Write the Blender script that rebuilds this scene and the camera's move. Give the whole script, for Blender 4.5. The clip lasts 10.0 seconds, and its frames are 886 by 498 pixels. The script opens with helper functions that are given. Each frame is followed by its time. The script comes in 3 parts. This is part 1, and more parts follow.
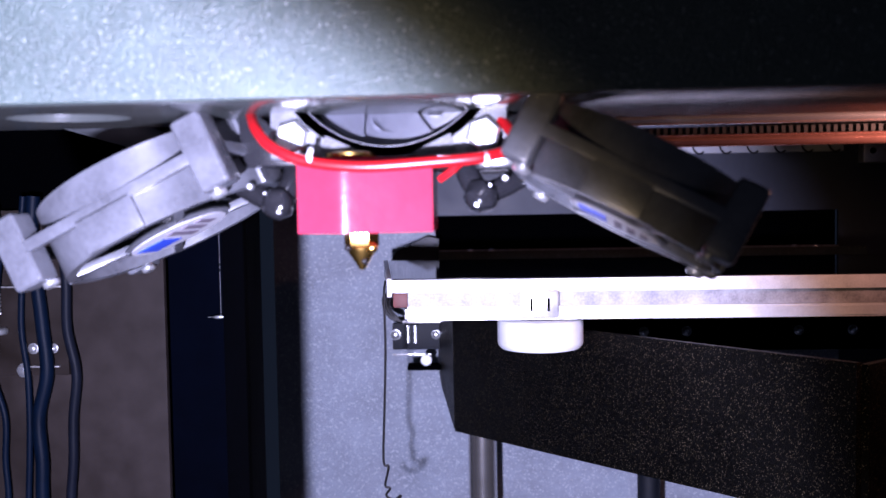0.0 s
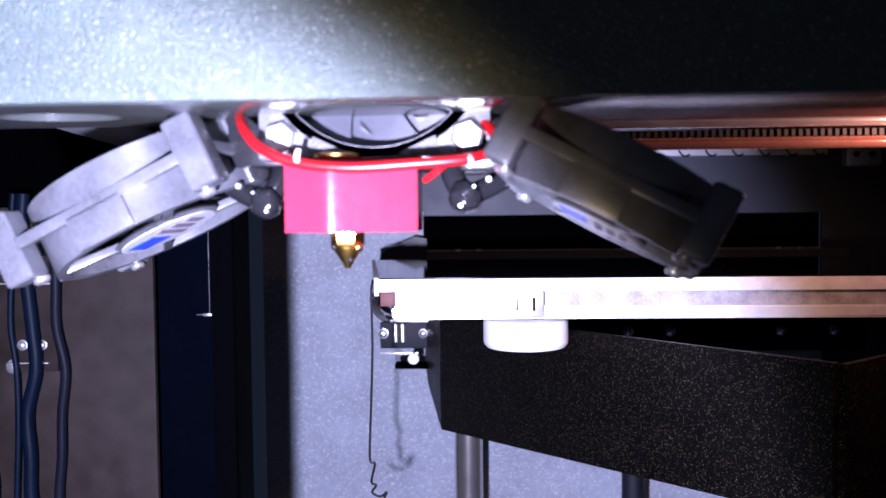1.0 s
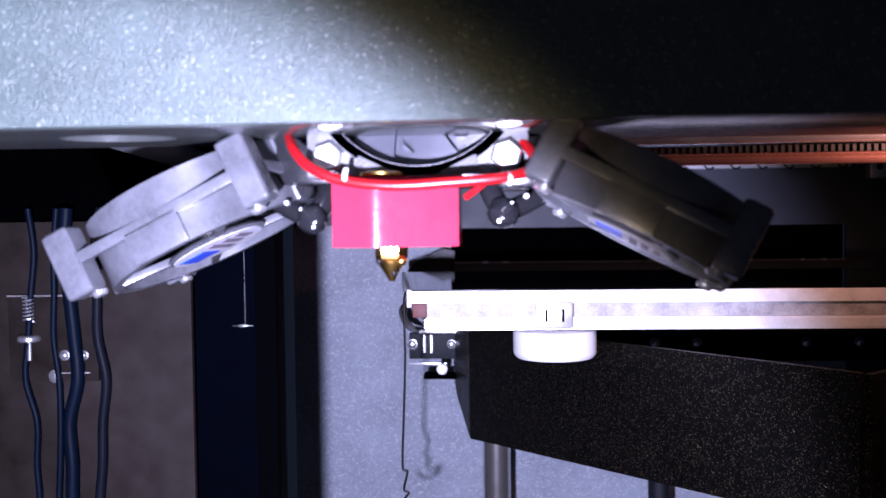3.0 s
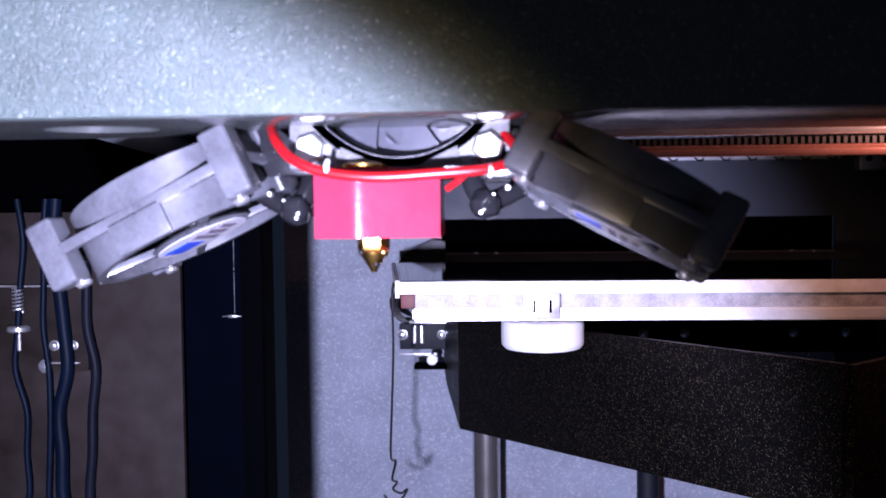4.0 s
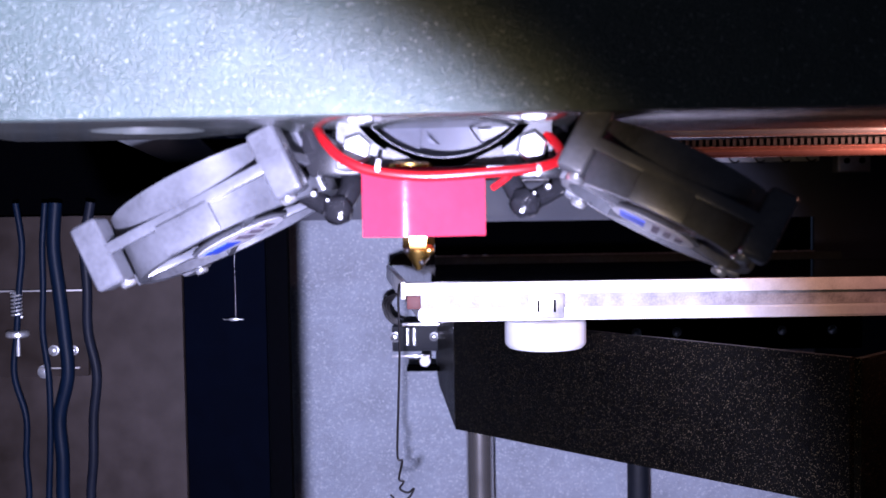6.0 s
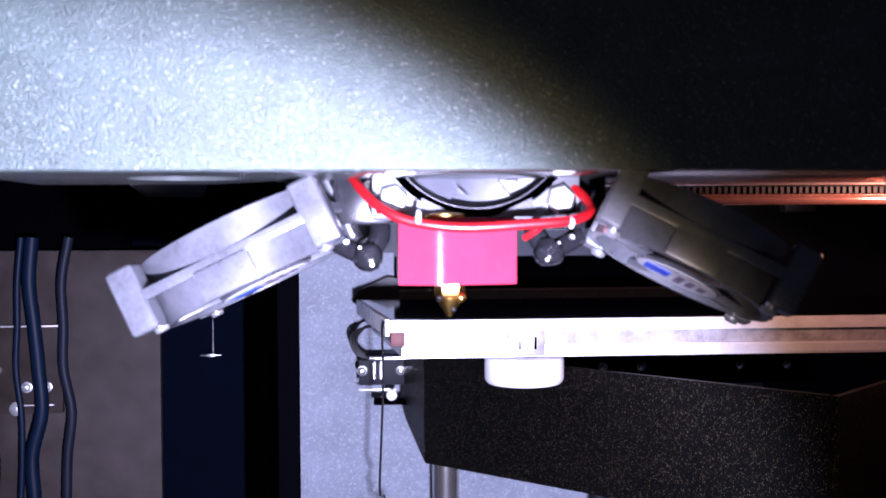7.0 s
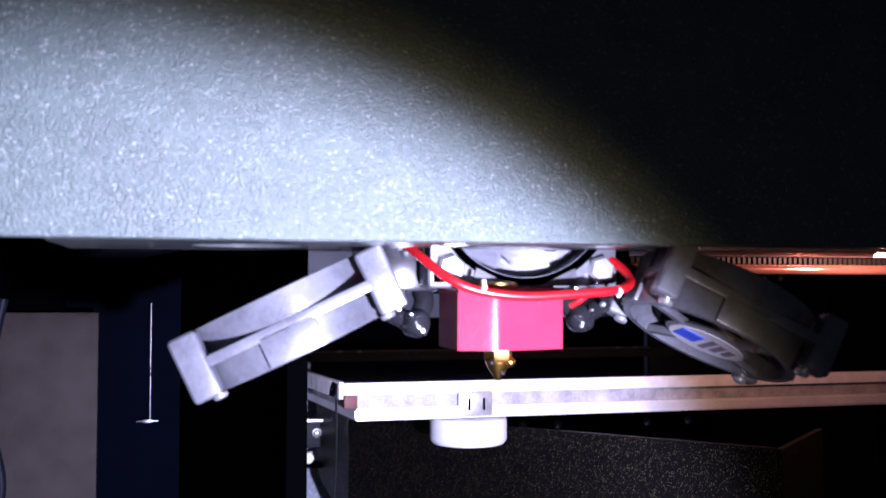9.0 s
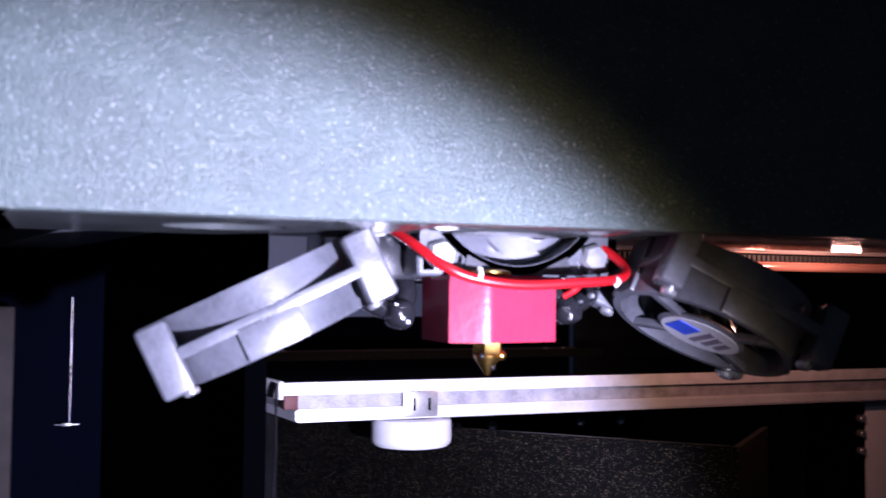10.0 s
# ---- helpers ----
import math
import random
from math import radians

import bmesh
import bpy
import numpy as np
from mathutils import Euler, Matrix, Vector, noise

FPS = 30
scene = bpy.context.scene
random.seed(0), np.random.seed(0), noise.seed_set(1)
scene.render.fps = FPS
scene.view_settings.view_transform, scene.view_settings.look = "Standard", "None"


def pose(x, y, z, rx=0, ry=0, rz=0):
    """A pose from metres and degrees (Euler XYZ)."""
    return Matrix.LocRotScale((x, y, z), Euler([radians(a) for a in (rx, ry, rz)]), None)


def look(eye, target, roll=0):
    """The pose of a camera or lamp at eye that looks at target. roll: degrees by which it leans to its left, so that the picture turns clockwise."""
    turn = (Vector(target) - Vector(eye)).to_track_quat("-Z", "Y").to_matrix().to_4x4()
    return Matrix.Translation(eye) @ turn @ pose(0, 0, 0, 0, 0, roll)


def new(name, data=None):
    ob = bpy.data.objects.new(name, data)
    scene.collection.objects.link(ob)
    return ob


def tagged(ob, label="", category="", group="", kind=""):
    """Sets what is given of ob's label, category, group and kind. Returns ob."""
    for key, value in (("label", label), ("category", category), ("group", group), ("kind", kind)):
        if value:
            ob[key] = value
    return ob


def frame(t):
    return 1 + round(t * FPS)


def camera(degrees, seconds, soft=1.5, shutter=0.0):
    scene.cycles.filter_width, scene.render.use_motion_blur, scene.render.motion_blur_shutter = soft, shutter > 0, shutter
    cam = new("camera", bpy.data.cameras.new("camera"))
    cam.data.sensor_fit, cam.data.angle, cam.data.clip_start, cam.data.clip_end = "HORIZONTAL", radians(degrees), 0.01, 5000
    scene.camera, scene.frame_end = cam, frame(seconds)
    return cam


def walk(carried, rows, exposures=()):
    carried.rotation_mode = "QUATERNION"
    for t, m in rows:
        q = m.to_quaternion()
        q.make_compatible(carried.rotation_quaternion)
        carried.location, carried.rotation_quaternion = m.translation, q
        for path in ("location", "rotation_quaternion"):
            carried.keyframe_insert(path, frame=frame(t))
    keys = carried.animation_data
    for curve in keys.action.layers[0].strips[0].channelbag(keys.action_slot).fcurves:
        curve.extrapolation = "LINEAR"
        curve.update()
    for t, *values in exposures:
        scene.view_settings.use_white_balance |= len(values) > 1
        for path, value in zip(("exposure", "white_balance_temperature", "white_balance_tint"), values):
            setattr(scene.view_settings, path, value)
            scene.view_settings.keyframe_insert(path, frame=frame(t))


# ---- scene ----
cam = camera(48.0, 10.0, soft=1.5, shutter=0.5)
cam.data.dof.use_dof = True
cam.data.dof.focus_distance = 0.29
cam.data.dof.aperture_fstop = 30
# seconds, place, yaw, pitch, roll
ROWS = [
    (0, 0.0340, -0.3105, 0.0253, 3.09, -2.95, 0.99),
    (0.5, 0.0350, -0.3098, 0.0248, 2.85, -2.62, 0.83),
    (1, 0.0352, -0.3140, 0.0254, 2.54, -2.96, 0.60),
    (1.5, 0.0345, -0.3136, 0.0252, 2.48, -2.98, 0.58),
    (2, 0.0335, -0.3165, 0.0251, 2.90, -2.70, 0.54),
    (2.5, 0.0318, -0.3188, 0.0253, 3.43, -2.50, 0.76),
    (3.8, 0.0330, -0.3256, 0.0279, 3.81, -2.13, 0.65),
    (4, 0.0346, -0.3229, 0.0265, 3.45, -2.86, 0.65),
    (4.5, 0.0326, -0.3234, 0.0250, 3.37, -3.02, 0.48),
    (5, 0.0300, -0.3234, 0.0273, 3.36, -2.56, 0.68),
    (5.5, 0.0258, -0.3246, 0.0252, 2.61, -2.90, 0.75),
    (7, -0.0033, -0.3334, 0.0302, -3.79, -1.14, 0.34),
    (7.5, -0.0136, -0.3353, 0.0339, -5.90, -0.62, -0.92),
    (8, -0.0233, -0.3402, 0.0331, -9.08, 0.17, -1.24),
    (8.5, -0.0374, -0.3378, 0.0327, -11.86, 0.41, -0.67),
    (9, -0.0515, -0.3355, 0.0322, -14.53, 2.20, -0.09),
    (9.4, -0.0586, -0.3282, 0.0312, -16.35, 3.15, -0.00),
    (9.5, -0.0598, -0.3263, 0.0308, -16.64, 2.99, -0.08),
    (10, -0.0658, -0.3169, 0.0289, -20.87, 2.52, -0.49),
]
walk(cam, [(t, pose(x, y, z, 90 + p, r, w)) for t, x, y, z, w, p, r in ROWS],
     exposures=[(0, -0.16), (1, 0.1), (2, 0.12), (2.5, -0.08), (4, -0.22), (5.5, -0.17), (7, 0.2), (7.5, -0.18), (8, -0.22), (8.5, -0.04), (9.5, -0.28), (10, -0.36)])

# ---- light ----
U = 0.0012  # metres per drawing unit


def at(x, y, z):
    return Vector((x * U, y * U, z * U))


world = bpy.data.worlds.new("world")
scene.world = world
world.use_nodes = True
world.node_tree.nodes["Background"].inputs[0].default_value = (0.35, 0.5, 1.0, 1)
world.node_tree.nodes["Background"].inputs[1].default_value = 0.022

torch = new("torch", bpy.data.lights.new("torch", "SPOT"))
torch.data.energy = 13.8
torch.data.color = (0.62, 0.62, 1.0)
torch.data.shadow_soft_size = 0.0035
torch.data.spot_size = radians(91.5)
torch.data.spot_blend = 0.28
torch.matrix_world = look(at(8, -262, -8), at(8 - 47, -139, -8 - 37))
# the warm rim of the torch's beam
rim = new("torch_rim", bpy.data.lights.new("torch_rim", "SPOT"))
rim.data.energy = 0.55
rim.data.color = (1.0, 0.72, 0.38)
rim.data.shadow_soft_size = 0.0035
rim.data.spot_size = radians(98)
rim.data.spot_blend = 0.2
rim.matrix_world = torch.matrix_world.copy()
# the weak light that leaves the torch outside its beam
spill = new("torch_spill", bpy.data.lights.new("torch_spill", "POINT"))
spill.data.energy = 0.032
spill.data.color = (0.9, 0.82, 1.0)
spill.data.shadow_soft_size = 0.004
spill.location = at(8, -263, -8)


# an unseen small orange lamp, added before the cross rods to brighten them
glow = new("added_orange_lamp", bpy.data.lights.new("added_orange_lamp", "POINT"))
glow.data.energy = 0.16
glow.data.color = (1.0, 0.45, 0.36)
glow.data.shadow_soft_size = 0.004
glow.location = at(120, -76, 33)


# ---- materials ----
def material(name, base, rough=0.5, metal=0.0, spread=0.25, grain=60.0, bump=0.0, bump_scale=900.0,
             fleck=0.0, fleck_scale=1500.0, fleck_from=0.86, coat=0.0, gloss=0.5, tint=None, rough_spread=0.1, fleck_tint=None):
    """A surface with colour mottling at two scales, roughness variation and fine relief."""
    m = bpy.data.materials.new(name)
    m.use_nodes = True
    nt = m.node_tree
    b = nt.nodes["Principled BSDF"]
    tex = nt.nodes.new("ShaderNodeTexCoord")
    n1 = nt.nodes.new("ShaderNodeTexNoise")
    n1.inputs["Scale"].default_value = grain
    n1.inputs["Detail"].default_value = 6
    n2 = nt.nodes.new("ShaderNodeTexNoise")
    n2.inputs["Scale"].default_value = grain * 9
    n2.inputs["Detail"].default_value = 3
    add = nt.nodes.new("ShaderNodeMath")
    add.operation = "MULTIPLY_ADD"
    add.inputs[1].default_value = 0.45
    nt.links.new(tex.outputs["Object"], n1.inputs["Vector"])
    nt.links.new(tex.outputs["Object"], n2.inputs["Vector"])
    nt.links.new(n2.outputs["Fac"], add.inputs[0])
    nt.links.new(n1.outputs["Fac"], add.inputs[2])
    ramp = nt.nodes.new("ShaderNodeValToRGB")
    lo = [c * (1 - spread) for c in base]
    hi = [min(1, c * (1 + spread)) for c in (tint or base)]
    ramp.color_ramp.elements[0].position = 0.5
    ramp.color_ramp.elements[1].position = 0.95
    ramp.color_ramp.elements[0].color = (*lo, 1)
    ramp.color_ramp.elements[1].color = (*hi, 1)
    nt.links.new(add.outputs[0], ramp.inputs[0])
    colour = ramp.outputs[0]
    if fleck:
        v = nt.nodes.new("ShaderNodeTexVoronoi")
        v.inputs["Scale"].default_value = fleck_scale
        nt.links.new(tex.outputs["Object"], v.inputs["Vector"])
        sep = nt.nodes.new("ShaderNodeSeparateColor")
        nt.links.new(v.outputs["Color"], sep.inputs[0])
        step = nt.nodes.new("ShaderNodeMapRange")
        step.inputs[1].default_value, step.inputs[2].default_value = fleck_from, 0.99
        nt.links.new(sep.outputs[0], step.inputs[0])
        mix = nt.nodes.new("ShaderNodeMix")
        mix.data_type = "RGBA"
        mix.inputs[7].default_value = (*[min(1, c + fleck) for c in base], 1)
        nt.links.new(step.outputs[0], mix.inputs[0])
        nt.links.new(colour, mix.inputs[6])
        colour = mix.outputs[2]
        if fleck_tint:
            mix.inputs[7].default_value = (*fleck_tint, 1)
            nt.links.new(step.outputs[0], b.inputs["Metallic"])
    nt.links.new(colour, b.inputs["Base Color"])
    rr = nt.nodes.new("ShaderNodeMapRange")
    rr.inputs[3].default_value, rr.inputs[4].default_value = max(0.02, rough - rough_spread), min(1, rough + rough_spread)
    nt.links.new(n1.outputs["Fac"], rr.inputs[0])
    nt.links.new(rr.outputs[0], b.inputs["Roughness"])
    b.inputs["Metallic"].default_value = metal
    b.inputs["Specular IOR Level"].default_value = gloss
    b.inputs["Coat Weight"].default_value = coat
    if bump:
        n3 = nt.nodes.new("ShaderNodeTexNoise")
        n3.inputs["Scale"].default_value = bump_scale
        n3.inputs["Detail"].default_value = 2
        nt.links.new(tex.outputs["Object"], n3.inputs["Vector"])
        bp = nt.nodes.new("ShaderNodeBump")
        bp.inputs["Strength"].default_value = bump
        bp.inputs["Distance"].default_value = 0.0004
        nt.links.new(n3.outputs["Fac"], bp.inputs["Height"])
        nt.links.new(bp.outputs[0], b.inputs["Normal"])
    return m


M_PANEL = material("powder_coat_dark", (0.043, 0.062, 0.055), 0.38, bump=0.7, bump_scale=3000, fleck=0.1, fleck_scale=2700, fleck_from=0.955, spread=0.2, grain=110)
M_BRACKET = material("powder_coat_black", (0.001, 0.0009, 0.0008), 0.4, bump=0.7, bump_scale=3600, fleck=0.1, fleck_scale=5200, fleck_from=0.955, gloss=0.12, fleck_tint=(0.4, 0.32, 0.2))
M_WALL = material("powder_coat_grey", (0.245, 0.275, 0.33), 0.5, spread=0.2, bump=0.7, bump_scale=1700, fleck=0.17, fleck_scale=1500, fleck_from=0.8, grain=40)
# near-black for small dark parts, and for sheets that stand for shade
M_BLACK = material("matt_black_and_shade", (0.0002, 0.00025, 0.0005), 0.9, bump=0.2, gloss=0.01)
# colour of the shaded corner, with the shade already in it
M_BLUE_DARK = material("blue_black_shade", (0.0004, 0.0009, 0.003), 0.85, bump=0.1, gloss=0.02, spread=0.3, grain=14)
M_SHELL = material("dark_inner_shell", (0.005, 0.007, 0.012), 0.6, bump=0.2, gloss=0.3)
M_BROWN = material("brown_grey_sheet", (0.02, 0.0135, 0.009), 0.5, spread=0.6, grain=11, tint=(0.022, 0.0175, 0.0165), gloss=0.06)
M_PLASTIC = material("black_plastic", (0.085, 0.088, 0.1), 0.3, gloss=0.8, bump=0.1, bump_scale=2600, spread=0.3, grain=120)
M_PLASTIC_GLOSS = material("glossy_black_plastic", (0.012, 0.012, 0.014), 0.16)
M_BLADE = material("grey_fan_plastic", (0.11, 0.115, 0.14), 0.4, spread=0.1)
M_SOCK = material("red_silicone", (0.33, 0.024, 0.05), 0.2, spread=0.1, bump=0.1, bump_scale=500, rough_spread=0.04)
M_WIRE_RED = material("red_wire_sleeve", (0.4, 0.006, 0.01), 0.3, spread=0.1)
M_BRASS = material("brass", (0.75, 0.45, 0.12), 0.25, metal=1.0, spread=0.3, grain=300)
M_STEEL = material("polished_steel", (0.8, 0.78, 0.8), 0.16, metal=0.8, spread=0.08, rough_spread=0.05)
M_CHROME = material("chromed_guide_rod", (0.72, 0.69, 0.66), 0.22, metal=0.92, spread=0.08, rough_spread=0.04)
# the orange that the lower cross rod reflects, painted as base colour
M_ORANGE_SHEEN = material("orange_sheen_rod", (0.95, 0.42, 0.34), 0.16, metal=0.8, spread=0.15)
M_BOLT = material("zinc_bolt", (0.75, 0.76, 0.78), 0.3, metal=0.85, spread=0.15, grain=400)
M_ALU = material("brushed_aluminium", (0.72, 0.7, 0.7), 0.3, metal=0.75, spread=0.25, grain=90, bump=0.05, bump_scale=800)
M_ALU_EDGE = material("milled_aluminium_edge", (0.82, 0.81, 0.82), 0.35, metal=0.3, spread=0.12, grain=90, bump=0.05, bump_scale=800)
M_GLASS_TOP = material("dark_glass_plate", (0.006, 0.006, 0.007), 0.06, spread=0.3, rough_spread=0.03)
M_GLASS_EDGE = material("ground_glass_edge", (0.82, 0.8, 0.8), 0.3, spread=0.15, grain=200)
M_PAD = material("grey_fibre_pad", (0.36, 0.35, 0.37), 0.5, spread=0.4, grain=150, bump=0.3)
M_RUST = material("red_brown_pad", (0.12, 0.025, 0.02), 0.6)
M_WHITE = material("white_plastic", (0.78, 0.78, 0.8), 0.35, spread=0.05)
M_STICKER = material("white_sticker", (0.42, 0.42, 0.46), 0.4, spread=0.08)
M_BLUE = material("blue_print", (0.03, 0.07, 0.5), 0.4, spread=0.1)
M_INK = material("grey_print", (0.12, 0.1, 0.13), 0.5)
M_CABLE = material("dark_blue_cable", (0.0011, 0.0045, 0.013), 0.5, gloss=0.1)
M_CABLE_PALE = material("slate_cable", (0.005, 0.0065, 0.012), 0.5, gloss=0.1)
M_STRING = material("dark_filament", (0.008, 0.007, 0.008), 0.4, gloss=0.3)
# slate for the ledge shelf, and the rear wall's upper shade as colour
M_UPPER = material("slate_and_wall_shade", (0.02, 0.024, 0.042), 0.5, spread=0.1, bump=0.3, bump_scale=2000)
M_FLANGE = material("satin_dark_steel", (0.045, 0.05, 0.048), 0.2, spread=0.12, bump=0.1, bump_scale=900)
M_RAIL = material("grey_steel_rail", (0.16, 0.175, 0.19), 0.35, spread=0.15, bump=0.1, bump_scale=900)
M_GUSSET = material("blue_black_gusset", (0.0025, 0.003, 0.007), 0.5, bump=0.2, spread=0.2)
# darker copy of the fan plastic, for the shade in its recesses
M_PLASTIC_DIM = material("recess_shade_plastic", (0.035, 0.035, 0.042), 0.45, bump=0.15, bump_scale=2000, spread=0.3)
M_BELT = material("belt_rubber", (0.02, 0.02, 0.022), 0.6)

# ---- mesh helpers ----
BASE = {}


def thing(name, base, label, category, group="", kind=""):
    e = new(name)
    e.empty_display_size = 0.005
    e.location = at(*base)
    BASE[e] = Vector(base)
    return tagged(e, label, category, group, kind)


def finish(bm, base, smooth=35):
    bmesh.ops.recalc_face_normals(bm, faces=bm.faces)
    bm.transform(Matrix.Scale(U, 4) @ Matrix.Translation(-Vector(base)))
    me = bpy.data.meshes.new("mesh")
    for f in bm.faces:
        f.smooth = True
    for e in bm.edges:
        e.smooth = len(e.link_faces) != 2 or e.calc_face_angle(0) < radians(smooth)
    bm.to_mesh(me)
    bm.free()
    return me


def part(name, bm, mat, parent, label=""):
    ob = new(name, finish(bm, BASE[parent]))
    ob.data.materials.append(mat)
    ob.parent = parent
    BASE[ob] = BASE[parent]
    return tagged(ob, label)


def solid(name, bm, mat, label, category, base=(0, 0, 0), group="", kind=""):
    """A thing that is one mesh."""
    ob = new(name, finish(bm, base))
    ob.location = at(*base)
    ob.data.materials.append(mat)
    BASE[ob] = Vector(base)
    return tagged(ob, label, category, group, kind)


def box(bm, x0, x1, y0, y1, z0, z1, bevel=0.0, m=None, seg=2):
    r = bmesh.ops.create_cube(bm, size=1)
    vs = r["verts"]
    mm = Matrix.Translation(((x0 + x1) / 2, (y0 + y1) / 2, (z0 + z1) / 2)) @ Matrix.Diagonal((x1 - x0, y1 - y0, z1 - z0, 1))
    bmesh.ops.transform(bm, matrix=mm, verts=vs)
    if bevel:
        es = list({e for v in vs for e in v.link_edges})
        r = bmesh.ops.bevel(bm, geom=es, offset=bevel, segments=seg, affect="EDGES", profile=0.6)
        vs = list({v for f in r["faces"] for v in f.verts} | {v for v in vs if v.is_valid})
    if m is not None:
        bmesh.ops.transform(bm, matrix=m, verts=vs)
    return bm


def lathe(bm, profile, seg=32, m=None):
    """Turn (radius, height) pairs round the z axis; ends are closed."""
    rings = []
    for r, h in profile:
        rings.append([bm.verts.new((r * math.cos(2 * math.pi * k / seg), r * math.sin(2 * math.pi * k / seg), h)) for k in range(seg)])
    for a, b in zip(rings, rings[1:]):
        for k in range(seg):
            bm.faces.new((a[k], a[(k + 1) % seg], b[(k + 1) % seg], b[k]))
    bm.faces.new(rings[0][::-1])
    bm.faces.new(rings[-1])
    if m is not None:
        bmesh.ops.transform(bm, matrix=m, verts=[v for r in rings for v in r])
    return bm


def ring(bm, r0, r1, h0, h1, seg=48, m=None):
    """A flat-ended tube round the z axis."""
    rows = []
    for r, h in ((r0, h0), (r1, h0), (r1, h1), (r0, h1)):
        rows.append([bm.verts.new((r * math.cos(2 * math.pi * k / seg), r * math.sin(2 * math.pi * k / seg), h)) for k in range(seg)])
    for i in range(4):
        a, b = rows[i], rows[(i + 1) % 4]
        for k in range(seg):
            bm.faces.new((a[k], a[(k + 1) % seg], b[(k + 1) % seg], b[k]))
    if m is not None:
        bmesh.ops.transform(bm, matrix=m, verts=[v for r in rows for v in r])
    return bm


def toward(p, q):
    """The pose that puts the z axis along p to q, from p."""
    d = Vector(q) - Vector(p)
    return Matrix.Translation(p) @ d.to_track_quat("Z", "Y").to_matrix().to_4x4(), d.length


def rod(bm, p, q, r, seg=24, chamfer=0.15):
    m, n = toward(p, q)
    c = min(chamfer, r * 0.4)
    return lathe(bm, [(r - c, 0), (r, c), (r, n - c), (r - c, n)], seg, m)


def spline(points, steps=8):
    """A smooth line through the points."""
    ps = [Vector(p) for p in points]
    ps = [2 * ps[0] - ps[1]] + ps + [2 * ps[-1] - ps[-2]]
    out = []
    for i in range(1, len(ps) - 2):
        a, b, c, d = ps[i - 1:i + 3]
        for s in range(steps):
            t = s / steps
            out.append(0.5 * ((2 * b) + (c - a) * t + (2 * a - 5 * b + 4 * c - d) * t * t + (3 * b - a - 3 * c + d) * t ** 3))
    out.append(ps[-2])
    return out


def tube(bm, line, r, seg=10):
    """A round sweep along a line; r may be one radius or one a point."""
    rings = []
    n = len(line)
    up = Vector((0.13, 1, 0.21)).normalized()
    for i, p in enumerate(line):
        d = (line[min(i + 1, n - 1)] - line[max(i - 1, 0)]).normalized()
        u = (up - d * up.dot(d)).normalized()
        w = d.cross(u)
        rad = r[i] if isinstance(r, list) else r
        rings.append([bm.verts.new(p + rad * (u * math.cos(2 * math.pi * k / seg) + w * math.sin(2 * math.pi * k / seg))) for k in range(seg)])
        up = u
    for a, b in zip(rings, rings[1:]):
        for k in range(seg):
            bm.faces.new((a[k], a[(k + 1) % seg], b[(k + 1) % seg], b[k]))
    bm.faces.new(rings[0][::-1])
    bm.faces.new(rings[-1])
    return bm


def prism(bm, outline, y0, y1, m=None):
    """An outline in x and z, drawn out from y0 to y1."""
    a = [bm.verts.new((x, y0, z)) for x, z in outline]
    b = [bm.verts.new((x, y1, z)) for x, z in outline]
    k = len(outline)
    bm.faces.new(a)
    bm.faces.new(b[::-1])
    for i in range(k):
        bm.faces.new((a[i], b[i], b[(i + 1) % k], a[(i + 1) % k]))
    if m is not None:
        bmesh.ops.transform(bm, matrix=m, verts=a + b)
    return bm


def sheet_with_hole(bm, x0, x1, y0, y1, z0, z1, cx, cy, rx, ry, seg=32):
    """A level plate with an oval hole through it."""
    def rim(z):
        inner, outer = [], []
        for k in range(seg):
            a = 2 * math.pi * k / seg
            c, s = math.cos(a), math.sin(a)
            inner.append(bm.verts.new((cx + rx * c, cy + ry * s, z)))
            f = min((x1 - cx if c > 0 else cx - x0) / max(abs(c), 1e-6), (y1 - cy if s > 0 else cy - y0) / max(abs(s), 1e-6))
            outer.append(bm.verts.new((cx + f * c, cy + f * s, z)))
        return inner, outer
    i0, o0 = rim(z0)
    i1, o1 = rim(z1)
    for k in range(seg):
        j = (k + 1) % seg
        bm.faces.new((i0[k], i0[j], o0[j], o0[k]))
        bm.faces.new((i1[k], o1[k], o1[j], i1[j]))
        bm.faces.new((i0[k], i1[k], i1[j], i0[j]))
        bm.faces.new((o0[k], o0[j], o1[j], o1[k]))
    return bm


def B():
    return bmesh.new()


# ---- the shell of the machine ----
PZ = 33.4
bm = box(B(), -230, 250, -139, -137, PZ + 0.0, 150, 0.6)
wall = solid("wall_front", bm, M_PANEL, "dark grey powder-coated upper front panel with folded lower edge", "panel", kind="structure")
bm = sheet_with_hole(B(), -62, -8, -136.9, -98, PZ, PZ + 1.6, -33, -118, 9, 7)
box(bm, -8, 250, -136.9, -98, PZ, PZ + 1.6, 0.3)
part("folded_flange", bm, M_FLANGE, wall, "folded flange with an oval hole")
m = Matrix.Translation((-47, -62, PZ + 2.6)) @ Matrix.Rotation(radians(10.5), 4, "Z")
rail = solid("trim", box(B(), -7.5, 7.5, -60, 118, -0.7, 0.7, 0.3, m), M_RAIL, "grey steel side rail under the machine's top", "rail", kind="structure")
part("rail_lip", box(B(), -8.6, -7.5, -60, 118, -0.7, 3.4, 0.3, m), M_RAIL, rail, "upturned lip of the rail")
part("rail_lip", box(B(), 7.5, 8.3, -60, 118, -0.7, 3.4, 0.3, m), M_RAIL, rail)

